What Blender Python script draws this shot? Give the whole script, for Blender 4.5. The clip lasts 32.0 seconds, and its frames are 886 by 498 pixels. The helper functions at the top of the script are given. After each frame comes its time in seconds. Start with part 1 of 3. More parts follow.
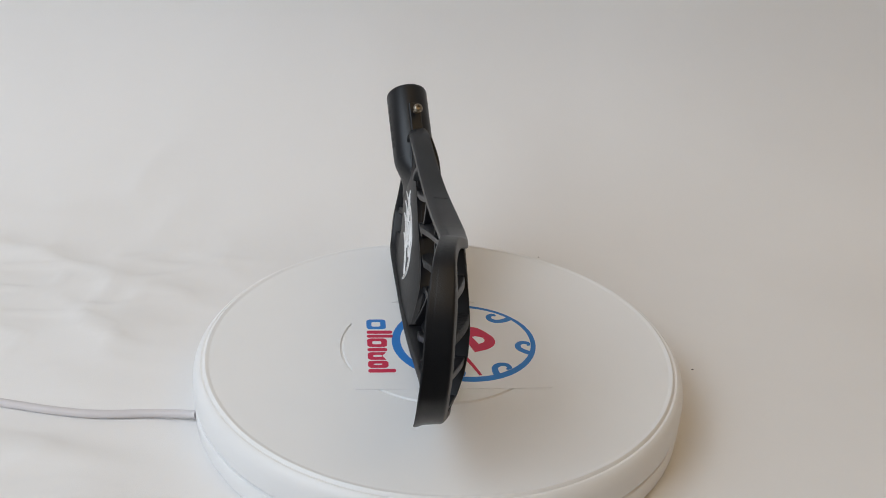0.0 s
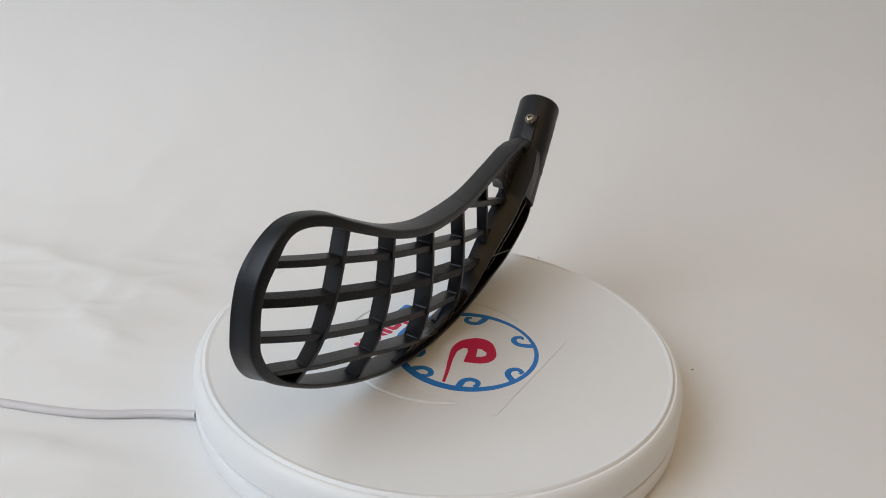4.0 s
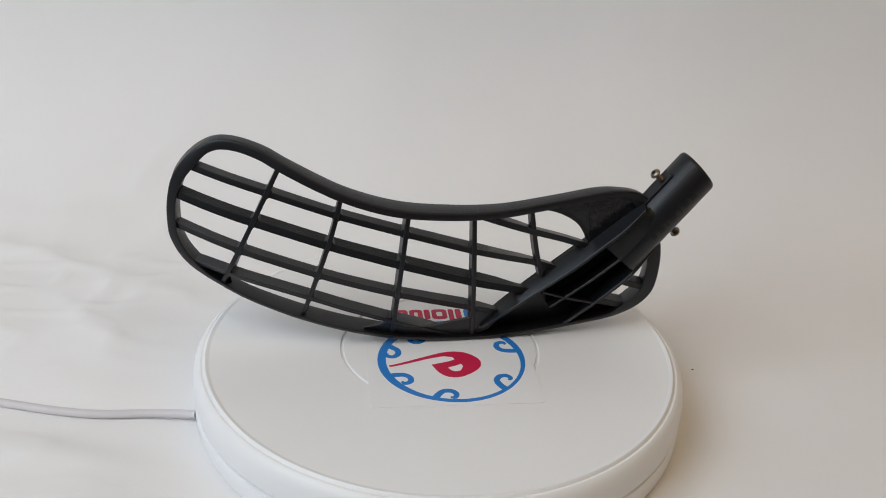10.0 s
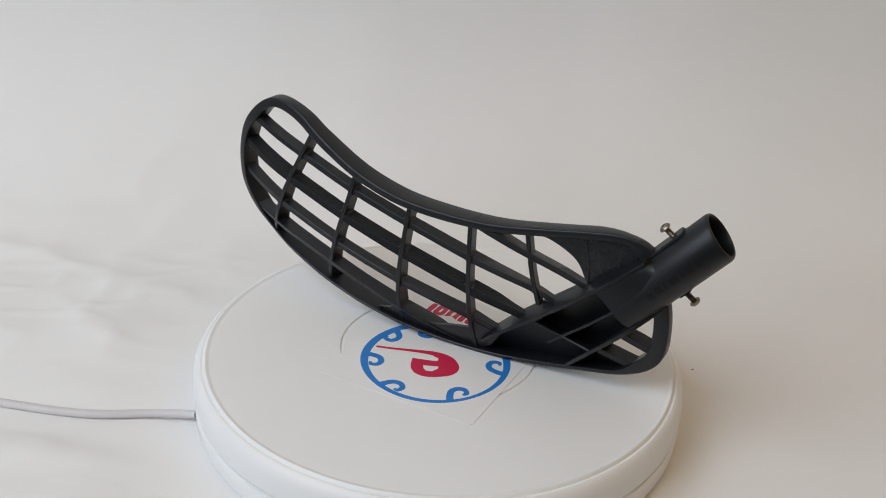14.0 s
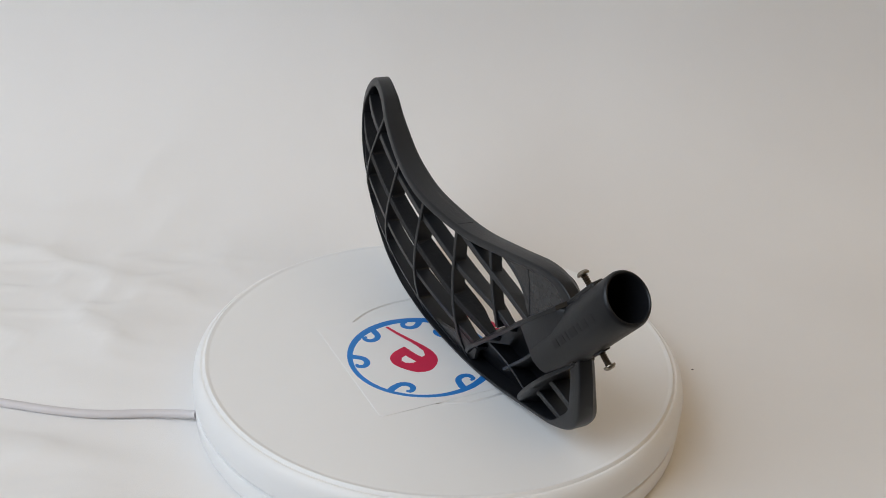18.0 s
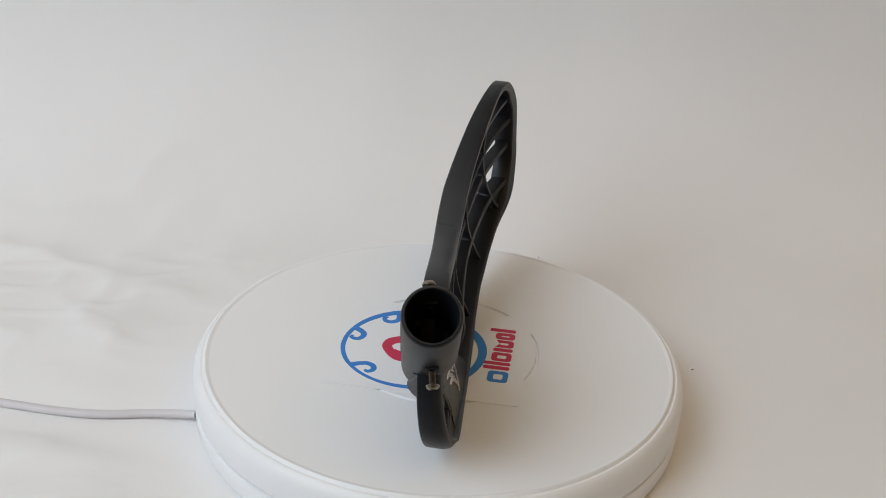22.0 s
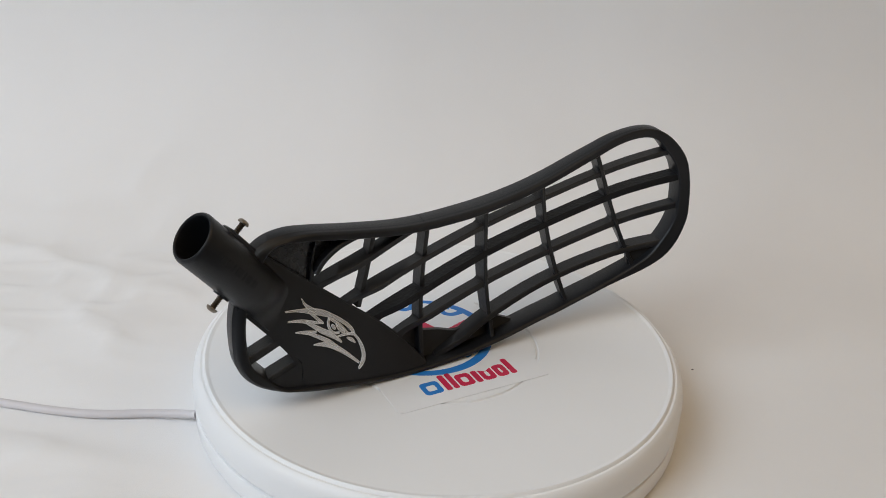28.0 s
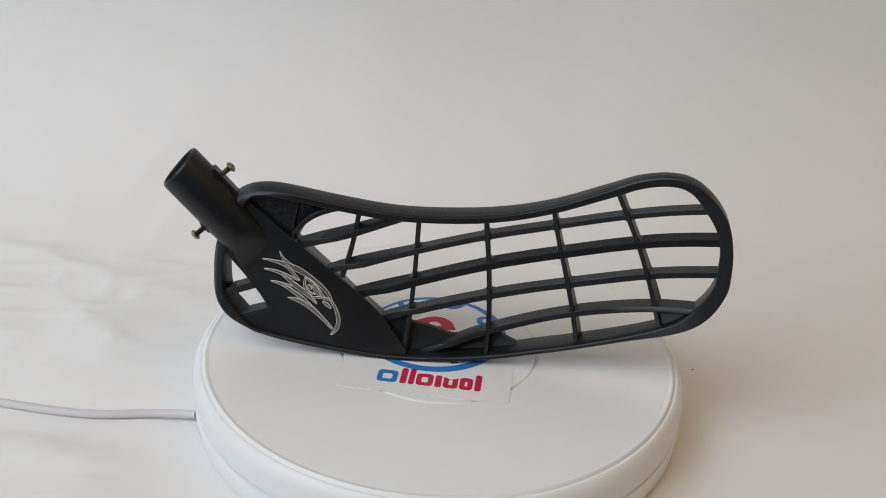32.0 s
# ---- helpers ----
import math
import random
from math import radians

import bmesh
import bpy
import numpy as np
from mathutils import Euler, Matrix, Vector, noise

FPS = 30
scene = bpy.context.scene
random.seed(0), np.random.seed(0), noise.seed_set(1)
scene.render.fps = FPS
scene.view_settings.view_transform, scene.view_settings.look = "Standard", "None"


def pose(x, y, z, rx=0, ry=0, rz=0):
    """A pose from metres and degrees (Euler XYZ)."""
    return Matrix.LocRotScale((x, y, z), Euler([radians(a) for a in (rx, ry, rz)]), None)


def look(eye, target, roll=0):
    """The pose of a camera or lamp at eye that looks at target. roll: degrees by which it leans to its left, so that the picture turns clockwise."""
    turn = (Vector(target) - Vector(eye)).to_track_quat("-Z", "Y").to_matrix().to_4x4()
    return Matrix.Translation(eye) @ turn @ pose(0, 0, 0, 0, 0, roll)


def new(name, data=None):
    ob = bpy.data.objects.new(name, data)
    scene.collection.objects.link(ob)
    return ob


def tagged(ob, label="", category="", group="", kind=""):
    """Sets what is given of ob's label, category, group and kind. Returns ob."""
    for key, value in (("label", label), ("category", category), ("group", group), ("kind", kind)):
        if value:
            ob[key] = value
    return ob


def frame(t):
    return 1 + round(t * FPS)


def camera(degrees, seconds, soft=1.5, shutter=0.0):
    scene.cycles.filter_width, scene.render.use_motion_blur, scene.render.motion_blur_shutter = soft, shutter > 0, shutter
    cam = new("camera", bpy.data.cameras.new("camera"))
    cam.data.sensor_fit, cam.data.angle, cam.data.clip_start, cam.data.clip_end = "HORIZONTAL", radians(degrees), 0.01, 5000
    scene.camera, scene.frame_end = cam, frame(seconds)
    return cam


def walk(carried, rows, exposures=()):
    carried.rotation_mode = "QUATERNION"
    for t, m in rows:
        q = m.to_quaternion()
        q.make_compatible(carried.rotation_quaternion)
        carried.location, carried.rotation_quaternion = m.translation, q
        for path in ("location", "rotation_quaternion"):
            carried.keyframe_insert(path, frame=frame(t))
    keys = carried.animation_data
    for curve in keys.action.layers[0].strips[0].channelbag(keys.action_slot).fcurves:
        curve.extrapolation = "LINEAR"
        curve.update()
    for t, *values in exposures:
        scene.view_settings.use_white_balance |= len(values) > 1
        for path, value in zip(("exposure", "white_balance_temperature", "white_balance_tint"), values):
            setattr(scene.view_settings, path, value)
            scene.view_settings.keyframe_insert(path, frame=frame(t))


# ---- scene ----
# Camera: stands still, tilted down at a turntable.
cam = camera(45.863, 32.0, soft=0.95)
EYE = Vector((0.0, -0.55524, 0.34566))
AIM = EYE + Vector((-math.sin(radians(0.1363)) * math.cos(radians(26.589)),
                    math.cos(radians(0.1363)) * math.cos(radians(26.589)), -math.sin(radians(26.589))))
walk(cam, [(0.0, look(EYE, AIM, 3.051)), (32.0, look(EYE, AIM, 3.051))])

# World and light: daylight from a window beside the set, room walls bounce it; a warm fill is added.
GROUND = -0.0385
SPIN = -8.8125          # degrees a second, clockwise from above
world = bpy.data.worlds.new("world")
scene.world = world
world.use_nodes = True
wn = world.node_tree
sky = wn.nodes.new("ShaderNodeTexSky")
sky.sky_type, sky.sun_disc = "NISHITA", False
sky.sun_elevation, sky.sun_rotation = radians(40), radians(200)
wn.links.new(sky.outputs[0], wn.nodes["Background"].inputs[0])
wn.nodes["Background"].inputs[1].default_value = 0.1


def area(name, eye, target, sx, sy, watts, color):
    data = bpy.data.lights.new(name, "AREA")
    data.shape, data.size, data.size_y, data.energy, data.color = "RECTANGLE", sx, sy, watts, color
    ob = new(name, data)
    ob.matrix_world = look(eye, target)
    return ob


area("window_light", (-0.90, -0.78, 1.06), (0.0, -0.12, -0.05), 1.1, 1.2, 17.7, (0.775, 0.87, 0.965))
# added warm fill, high on the right; stands for no known lamp
area("warm_fill", (0.9, -1.1, 2.1), (0.9, -1.1, 0.0), 2.4, 2.0, 14.0, (1.0, 0.68, 0.32))
scene.view_settings.exposure = 0.0


# ---- materials ----
def material(name, color, rough=0.5, metal=0.0, vary=0.06, scale=40.0, bump=0.0, bump_scale=600.0, spec=0.5):
    m = bpy.data.materials.new(name)
    m.use_nodes = True
    n, l = m.node_tree.nodes, m.node_tree.links
    b = n["Principled BSDF"]
    co = n.new("ShaderNodeTexCoord")
    big = n.new("ShaderNodeTexNoise")
    big.inputs["Scale"].default_value, big.inputs["Detail"].default_value = scale, 5
    l.new(co.outputs["Object"], big.inputs["Vector"])
    mix = n.new("ShaderNodeMix")
    mix.data_type = "RGBA"
    mix.inputs[6].default_value = (*[c * (1 - vary) for c in color], 1)
    mix.inputs[7].default_value = (*[min(1, c * (1 + vary)) for c in color], 1)
    l.new(big.outputs[0], mix.inputs[0])
    l.new(mix.outputs[2], b.inputs["Base Color"])
    rr = n.new("ShaderNodeMapRange")
    rr.inputs[3].default_value, rr.inputs[4].default_value = max(0.02, rough - 0.07), min(1, rough + 0.07)
    l.new(big.outputs[0], rr.inputs[0])
    l.new(rr.outputs[0], b.inputs["Roughness"])
    b.inputs["Metallic"].default_value = metal
    b.inputs["Specular IOR Level"].default_value = spec
    if bump:
        fine = n.new("ShaderNodeTexNoise")
        fine.inputs["Scale"].default_value, fine.inputs["Detail"].default_value = bump_scale, 3
        l.new(co.outputs["Object"], fine.inputs["Vector"])
        bp = n.new("ShaderNodeBump")
        bp.inputs["Strength"].default_value, bp.inputs["Distance"].default_value = bump, 0.0004
        l.new(fine.outputs[0], bp.inputs["Height"])
        l.new(bp.outputs[0], b.inputs["Normal"])
    return m


BLACK = material("black_nylon", (0.0092, 0.0100, 0.0122), 0.38, vary=0.25, scale=60, bump=0.3, bump_scale=1500, spec=0.38)
ROUGH = material("rough_black_nylon", (0.0062, 0.0068, 0.0085), 0.55, vary=0.3, scale=60, bump=1.0, bump_scale=520, spec=0.25)
MOTTLED = material("mottled_black_nylon", (0.0080, 0.0088, 0.0108), 0.27, vary=0.5, scale=160, bump=0.4, bump_scale=240, spec=0.5)
KNURLED = material("knurled_black_nylon", (0.0080, 0.0088, 0.0108), 0.45, vary=0.3, scale=60, bump=1.0, bump_scale=1000, spec=0.45)
LETTER = material("worn_black_lettering", (0.0055, 0.0060, 0.0075), 0.46, vary=0.3, scale=300, spec=0.35)
SCREW = material("dark_steel", (0.16, 0.13, 0.10), 0.35, metal=1.0, vary=0.2, scale=300)
SHELL = material("white_plastic", (0.86, 0.86, 0.86), 0.40, vary=0.015, scale=25, bump=0.05, bump_scale=900)
SHEET = material("white_cloth", (0.82, 0.81, 0.805), 0.9, vary=0.03, scale=9, bump=0.3, bump_scale=1400, spec=0.15)
PAPER = material("paper", (0.86, 0.86, 0.865), 0.36, vary=0.02, scale=60, bump=0.7, bump_scale=45)
BLUE = material("blue_print", (0.022, 0.21, 0.62), 0.5, vary=0.12, scale=120)
RED = material("red_print", (0.60, 0.014, 0.07), 0.5, vary=0.12, scale=120)
STEEL = material("steel", (0.30, 0.26, 0.21), 0.36, metal=1.0, vary=0.15, scale=300)
# pale and barely metallic: the glint on the raised foil edge is coloured in
EDGE_GLINT = material("silver_edge_glint", (0.86, 0.86, 0.86), 0.45, metal=0.3, vary=0.1, scale=200)
SILVER = material("silver_foil", (0.72, 0.71, 0.70), 0.24, metal=1.0, vary=0.1, scale=200)
CABLE = material("white_cable", (0.63, 0.60, 0.61), 0.5, vary=0.03, scale=60)
LINT = material("dark_lint", (0.03, 0.025, 0.02), 0.9)
ROOM = material("wall_paint", (0.72, 0.69, 0.65), 0.9, vary=0.03, scale=3, bump=0.2, bump_scale=200)

# out-of-view surfaces, toned down to darken reflections and limit bounce
BOARD = material("unseen_dark_floor", (0.055, 0.052, 0.05), 0.5, vary=0.2, scale=12, bump=0.1, bump_scale=200)
DIM_ROOM = material("unseen_grey_ceiling", (0.50, 0.495, 0.49), 0.9, vary=0.04, scale=3)
DARK_ROOM = material("unseen_dark_wall", (0.24, 0.235, 0.23), 0.9, vary=0.05, scale=3)


# ---- mesh helpers ----
def finish(name, bm, mat, angle=35):
    bmesh.ops.recalc_face_normals(bm, faces=bm.faces)
    me = bpy.data.meshes.new(name)
    bm.to_mesh(me)
    bm.free()
    me.materials.append(mat)
    me.shade_smooth()
    me.set_sharp_from_angle(angle=radians(angle))
    return me


def part(name, bm, mat, parent, label="", angle=35):
    ob = new(name, finish(name, bm, mat, angle))
    ob.parent = parent
    if label:
        tagged(ob, label)
    return ob


def thing(name, label, category, group="", kind=""):
    return tagged(new(name), label, category, group, kind)


def rings(rows, closed=False, caps=True, bm=None):
    """Skins rows of points; each row is a closed loop."""
    bm = bm or bmesh.new()
    vs = [[bm.verts.new(p) for p in row] for row in rows]
    n = len(vs[0])
    for i in range(len(vs) if closed else len(vs) - 1):
        a, b = vs[i], vs[(i + 1) % len(vs)]
        for j in range(n):
            bm.faces.new((a[j], a[(j + 1) % n], b[(j + 1) % n], b[j]))
    if caps and not closed:
        bm.faces.new(vs[0])
        bm.faces.new(vs[-1])
    return bm


def lathe(profile, steps=128, bm=None):
    """Turns (radius, height) pairs about z; the profile is closed."""
    rows = []
    for k in range(steps):
        a = 2 * math.pi * k / steps
        rows.append([(r * math.cos(a), r * math.sin(a), z) for r, z in profile])
    return rings(rows, closed=True, bm=bm)


def spline(pts, n, closed=False):
    """Catmull-Rom through pts, n samples a span."""
    pts = [Vector(p) for p in pts]
    m, out = len(pts), []
    for i in range(m if closed else m - 1):
        if closed:
            p0, p1, p2, p3 = (pts[(i + k) % m] for k in (-1, 0, 1, 2))
        else:
            p0, p1, p2, p3 = pts[max(i - 1, 0)], pts[i], pts[i + 1], pts[min(i + 2, m - 1)]
        for k in range(n):
            t = k / n
            out.append(0.5 * ((2 * p1) + (p2 - p0) * t + (2 * p0 - 5 * p1 + 4 * p2 - p3) * t * t
                              + (3 * p1 - p0 - 3 * p2 + p3) * t ** 3))
    if not closed:
        out.append(pts[-1])
    return out


# ---- room ----
def box(bm, x0, x1, y0, y1, z0, z1):
    m = Matrix.Translation(((x0 + x1) / 2, (y0 + y1) / 2, (z0 + z1) / 2)) @ Matrix.Diagonal((x1 - x0, y1 - y0, z1 - z0, 1))
    bmesh.ops.create_cube(bm, size=1, matrix=m)


def slab(name, mat, *boxes):
    bm = bmesh.new()
    for b in boxes:
        box(bm, *b)
    return tagged(new(name, finish(name, bm, mat)), kind="structure")


# room added out of view; its tones set bounce and reflections on the blade
X0, X1, Y0, Y1, Z1 = -1.12, 2.5, -2.2, 0.9, 2.4
ZF = GROUND - 0.004
tagged(slab("floor", BOARD, (X0 - 0.1, X1 + 0.1, Y0 - 0.1, Y1 + 0.1, ZF - 0.1, ZF)), "unseen dark grey-brown floor under the cloth backdrop, added to darken reflections")
tagged(slab("ceiling", DIM_ROOM, (X0 - 0.1, X1 + 0.1, Y0 - 0.1, Y1 + 0.1, Z1, Z1 + 0.1)), "unseen plain grey ceiling, added to limit bounce")
tagged(slab("wall_north", ROOM, (X0, X1, Y1, Y1 + 0.1, ZF, Z1)), "plain pale wall behind the backdrop")
tagged(slab("wall_south", DARK_ROOM, (X0, X1, Y0 - 0.1, Y0, ZF, Z1)), "unseen plain grey wall, added to darken reflections")
tagged(slab("wall_east", ROOM, (X1, X1 + 0.1, Y0 - 0.1, Y1 + 0.1, ZF, Z1)), "plain pale wall")
tagged(slab("wall_west", ROOM, (X0 - 0.1, X0, Y0 - 0.1, -1.4, ZF, Z1), (X0 - 0.1, X0, -0.2, Y1 + 0.1, ZF, Z1),
            (X0 - 0.1, X0, -1.4, -0.2, ZF, 0.4), (X0 - 0.1, X0, -1.4, -0.2, 1.7, Z1)), "plain pale wall with a window opening")


# ---- cloth backdrop: lies flat, then sweeps up behind the turntable ----
def backdrop():
    flat, r, top = 0.18, 0.17, 1.25
    prof = [(-0.21 + (flat + 0.21) * k / 90, 0.0) for k in range(91)]
    prof += [(flat + r * math.sin(a), r - r * math.cos(a)) for a in [math.pi / 2 * k / 24 * 0.96 for k in range(1, 25)]]
    y, z = prof[-1]
    prof += [(y + 0.06 * k / 60, z + (top - z) * k / 60) for k in range(1, 61)]
    nx = 330
    verts, faces = [], []
    for j, (y, z) in enumerate(prof):
        for i in range(nx + 1):
            x = -0.72 + 1.92 * i / nx
            left = min(1.0, max(0.0, (-0.10 - x) / 0.12))
            p = Vector((x * 8.0 + y * 4.0, y * 13.0 - x * 4.0, 7.3))
            q = Vector((x * 4.0, z * 3.0, 2.1))
            crease = (1 - min(1.0, abs(noise.noise(p * 0.9 + Vector((3.1, 0, 0)))) * 2.6)) ** 3 + 0.6 * (1 - min(1.0, abs(noise.noise(p * 1.9)) * 2.6)) ** 3
            fold = 0.8 * noise.noise(p) + 0.4 * noise.noise(p * 2.2) + 0.5 * crease + 0.9 * math.exp(-((y + 0.075 + 0.1 * (x + 0.25)) / 0.016) ** 2)
            sway = noise.noise(q) + 0.4 * noise.noise(q * 2.5)
            near = min(1.0, max(0.0, (math.hypot(x, y) - 0.158) / 0.06))
            rise = min(1.0, z / 0.12)
            wire = min(1.0, 0.1 + max(0.0, abs(y + 0.036) - 0.008) / 0.05)
            lift = wire * (0.0009 + 0.0052 * left) * max(0.0, fold + 0.5) * near * (1 - rise)
            verts.append((x, y - 0.006 * sway * rise, GROUND + z + lift))
    w = nx + 1
    for j in range(len(prof) - 1):
        for i in range(nx):
            a = j * w + i
            faces.append((a, a + 1, a + w + 1, a + w))
    me = bpy.data.meshes.new("backdrop")
    me.from_pydata(verts, [], faces)
    me.materials.append(SHEET)
    me.shade_smooth()
    ob = tagged(new("backdrop", me), "off-white cloth backdrop, softly wrinkled, swept up behind the turntable", kind="structure")
    m = ob.modifiers.new("thickness", "SOLIDIFY")
    m.thickness, m.offset = 0.002, -1
    return ob


backdrop()


# ---- turntable ----
turntable = thing("turntable", "round white plastic display turntable on the cloth", "turntable")
part("base", lathe([(0.0005, -0.0384), (0.146, -0.0384), (0.1485, -0.0372), (0.1498, -0.0345), (0.1503, -0.0240), (0.1497, -0.0228), (0.1470, -0.0222), (0.0005, -0.0222)]), SHELL, turntable)
platter = part("platter", lathe([(0.0005, -0.0208), (0.1485, -0.0208), (0.1500, -0.0200), (0.1503, -0.0185), (0.1503, -0.0090), (0.1496, -0.0056), (0.1480, -0.0030),
    (0.1466, -0.0013), (0.1455, -0.0008), (0.1448, -0.0010), (0.1442, -0.0009), (0.1436, 0.0002), (0.1428, 0.0007), (0.1419, 0.0006), (0.1410, 0.0001), (0.1402, 0.0),
    (0.0619, 0.0), (0.0614, -0.0012), (0.0601, -0.0012), (0.0596, 0.0), (0.0005, 0.0)], 180), SHELL, turntable)


# ---- printed card on the platter; own axes: a along its writing, b up ----
CARD = Matrix(((-0.98944, 0.14492, 0, 0.0075), (-0.14492, -0.98944, 0, -0.0145), (0, 0, 1, 0.0), (0, 0, 0, 1)))
card = thing("printed_card", "thin white paper card printed with a blue and red round emblem", "card")


def flat(pts, z0, z1, holes=()):
    """A thin sheet with the outline pts (millimetres) from height z0 to z1, in the card's own axes."""
    bm = bmesh.new()
    loops = []
    for loop in (pts, *holes):
        vs = [bm.verts.new(CARD @ Vector((p[0] / 1000, p[1] / 1000, z1))) for p in loop]
        loops += [bm.edges.new((vs[i], vs[(i + 1) % len(vs)])) for i in range(len(vs))]
    bmesh.ops.triangle_fill(bm, edges=loops, use_beauty=True)
    ext = bmesh.ops.extrude_face_region(bm, geom=bm.faces[:])
    for v in ext["geom"]:
        if isinstance(v, bmesh.types.BMVert):
            v.co.z = z0
    return bm


def spline2(pts, n=6):
    return [(p.x, p.y) for p in spline([(x, y, 0) for x, y in pts], n)]


def rounded(x0, y0, x1, y1, r, n=5):
    out = []
    for cx, cy, a0 in ((x1 - r, y1 - r, 0), (x0 + r, y1 - r, 90), (x0 + r, y0 + r, 180), (x1 - r, y0 + r, 270)):
        out += [(cx + r * math.cos(radians(a0 + 90 * k / n)), cy + r * math.sin(radians(a0 + 90 * k / n))) for k in range(n + 1)]
    return out


part("sheet", flat(rounded(-49, -70, 52, 48, 3), 0.0001, 0.00035), PAPER, card)


def circle(cx, cy, r, n=96):
    return [(cx + r * math.cos(2 * math.pi * k / n), cy + r * math.sin(2 * math.pi * k / n)) for k in range(n)]


INK0, INK1 = 0.00034, 0.00042
emblem = part("ring", flat([(x + 0.5 * math.sin(3 * math.atan2(y, x)), y) for x, y in circle(0, 0, 45.2)], INK0, INK1, [circle(-0.9, 1.2, 41.0)]), BLUE, card, "blue printed ring")


def brush(path, widths, n=8):
    """Outline of a painted stroke along a path, with a width at each point."""
    pts = spline([(p[0], p[1], w) for p, w in zip(path, widths)], n)
    left, right = [], []
    for i, p in enumerate(pts):
        t = (pts[min(i + 1, len(pts) - 1)] - pts[max(i - 1, 0)])
        t.z = 0
        t.normalize()
        left.append((p.x - t.y * p.z / 2, p.y + t.x * p.z / 2))
        right.append((p.x + t.y * p.z / 2, p.y - t.x * p.z / 2))
    return left + right[::-1]


for ang, r0 in ((-14, 40), (33, 40), (80, 41), (140, 40), (-159, 39.5), (-52, 34)):
    c, q = math.cos(radians(ang)), math.sin(radians(ang))
    path = [(3.0, -8.4), (-1.8, -6.8), (-6.6, -3.6), (-7.8, 1.2), (-5.2, 5.0), (-1.0, 4.6), (-0.6, 1.6)]
    path = [(c * (r0 + 0.9 * x) - q * 0.9 * y, q * (r0 + 0.9 * x) + c * 0.9 * y) for x, y in path]
    part("curl", flat(brush(path, (4.4, 4.2, 3.8, 3.7, 3.4, 2.9, 1.6)), INK0, INK1 + 0.00004), BLUE, card, "blue printed curl")
part("swoosh", flat(spline2([(38.6, 5.4), (28, 1.6), (15.7, -3.6), (3.7, -8.0), (-5.6, -8.2), (-12.2, -4.8), (-17.0, 1.5), (-16.6, 8.6), (-12.2, 14.0), (-4.0, 19.2), (3.5, 19.2), (9.0, 14.6), (12.9, 5.6)])
     + [(1.5, 2.2), (-1.8, 0.3), (-0.9, -2.2)] + spline2([(4.4, -3.5), (14.6, -0.9), (27, 3.6), (38.2, 7.2)]), INK0, INK1, [[(3.4, 9.2), (-5.2, 5.6), (-6.0, 8.0), (-4.2, 12.4), (-1.0, 13.6), (1.6, 12.2)]]), RED, card, "red printed swoosh")


def block(x0, x1, top, hole, mat):
    base = -60.5
    outline = rounded(x0, base, x1, top, min(2.6, (x1 - x0) * 0.35))
    inner = [rounded(x0 + 3.1, base + 3.2, x1 - 3.1, min(top, -48.5) - 3.2, 1.2)[::-1]] if hole else []
    part("block", flat(outline, INK0, INK1, inner), mat, card, "printed block, " + ("blue" if mat is BLUE else "red"))


for x0, x1, top, hole, mat in ((-27, -15, -48.2, True, BLUE), (-13.2, -9.4, -44.5, False, RED), (-8.2, -4.8, -44.2, False, RED), (-3.8, 6.2, -48.2, True, RED), (7.4, 11.2, -48.4, False, RED),
                               (12.2, 20.8, -46.6, True, RED), (21.8, 29.6, -48.2, True, RED), (30.8, 34.6, -44.0, False, RED)):
    block(x0, x1, top, hole, mat)


# ---- blade: curved surface, millimetres in, metres out ----
KX = [-165, -140, -120, -90, -60, -30, 0, 30, 60, 90, 120, 160]


def smooth(values):
    """A smooth curve through values at KX, as a table."""
    x = np.arange(-230.0, 230.0)
    y = np.interp(x, KX, values)
    y = np.where(x < KX[0], values[0] + (x - KX[0]) * (values[1] - values[0]) / (KX[1] - KX[0]), y)
    y = np.where(x > KX[-1], values[-1] + (x - KX[-1]) * (values[-1] - values[-2]) / (KX[-1] - KX[-2]), y)
    w = np.hanning(33)
    return x[16:-16], np.convolve(y, w / w.sum(), "valid")


TOP_Y = smooth([0, -3, -4.5, -7, -6.6, -3.5, 2.5, 9, 16, 22.7, 29, 37])
LOW_Y = smooth([1.5, -1.5, -3, -2, 1, 6.8, 13.5, 19.5, 25.5, 32, 37, 43.5])
CUP = smooth([4, 7.5, 9, 8, 8, 8.5, 8, 6.5, 3.4, 3.2, 2.5, 2])
TOP_Z = smooth([137, 136, 134, 118, 103, 95, 92.5, 92.7, 96.4, 101, 101, 101])
LOW_Z = smooth([53, 44, 33.4, 21.4, 11.8, 4.3, 0.7, 0.2, 3.3, 8.2, 17, 30])
HALF = 6.5


def height(x, z):
    zb, zt = np.interp(x, *LOW_Z), np.interp(x, *TOP_Z)
    return (z - zb) / (zt - zb)


def depth(x, z):
    f = min(1.1, max(-0.1, height(x, z)))
    return np.interp(x, *TOP_Y) * f + np.interp(x, *LOW_Y) * (1 - f) - np.interp(x, *CUP) * 4 * f * (1 - f) * (1.4 - 0.8 * f)


def surf(x, z, d=0.0):
    return Vector((x, depth(x, z) + d, z)) / 1000


def leant(x, z, d):
    """As surf, with the depth taken square to the blade's bend."""
    k = (depth(x + 2, z) - depth(x - 2, z)) / 4
    q = math.hypot(1, k)
    return surf(x - d * k / q, z, 0) + Vector((0, (depth(x, z) - depth(x - d * k / q, z) + d / q) / 1000, 0))


def swell(x, z):
    """Ribs grow deeper towards the heel."""
    f = min(1.0, max(0.0, (x + 70) / 120))
    return 1.0 + 0.55 * f


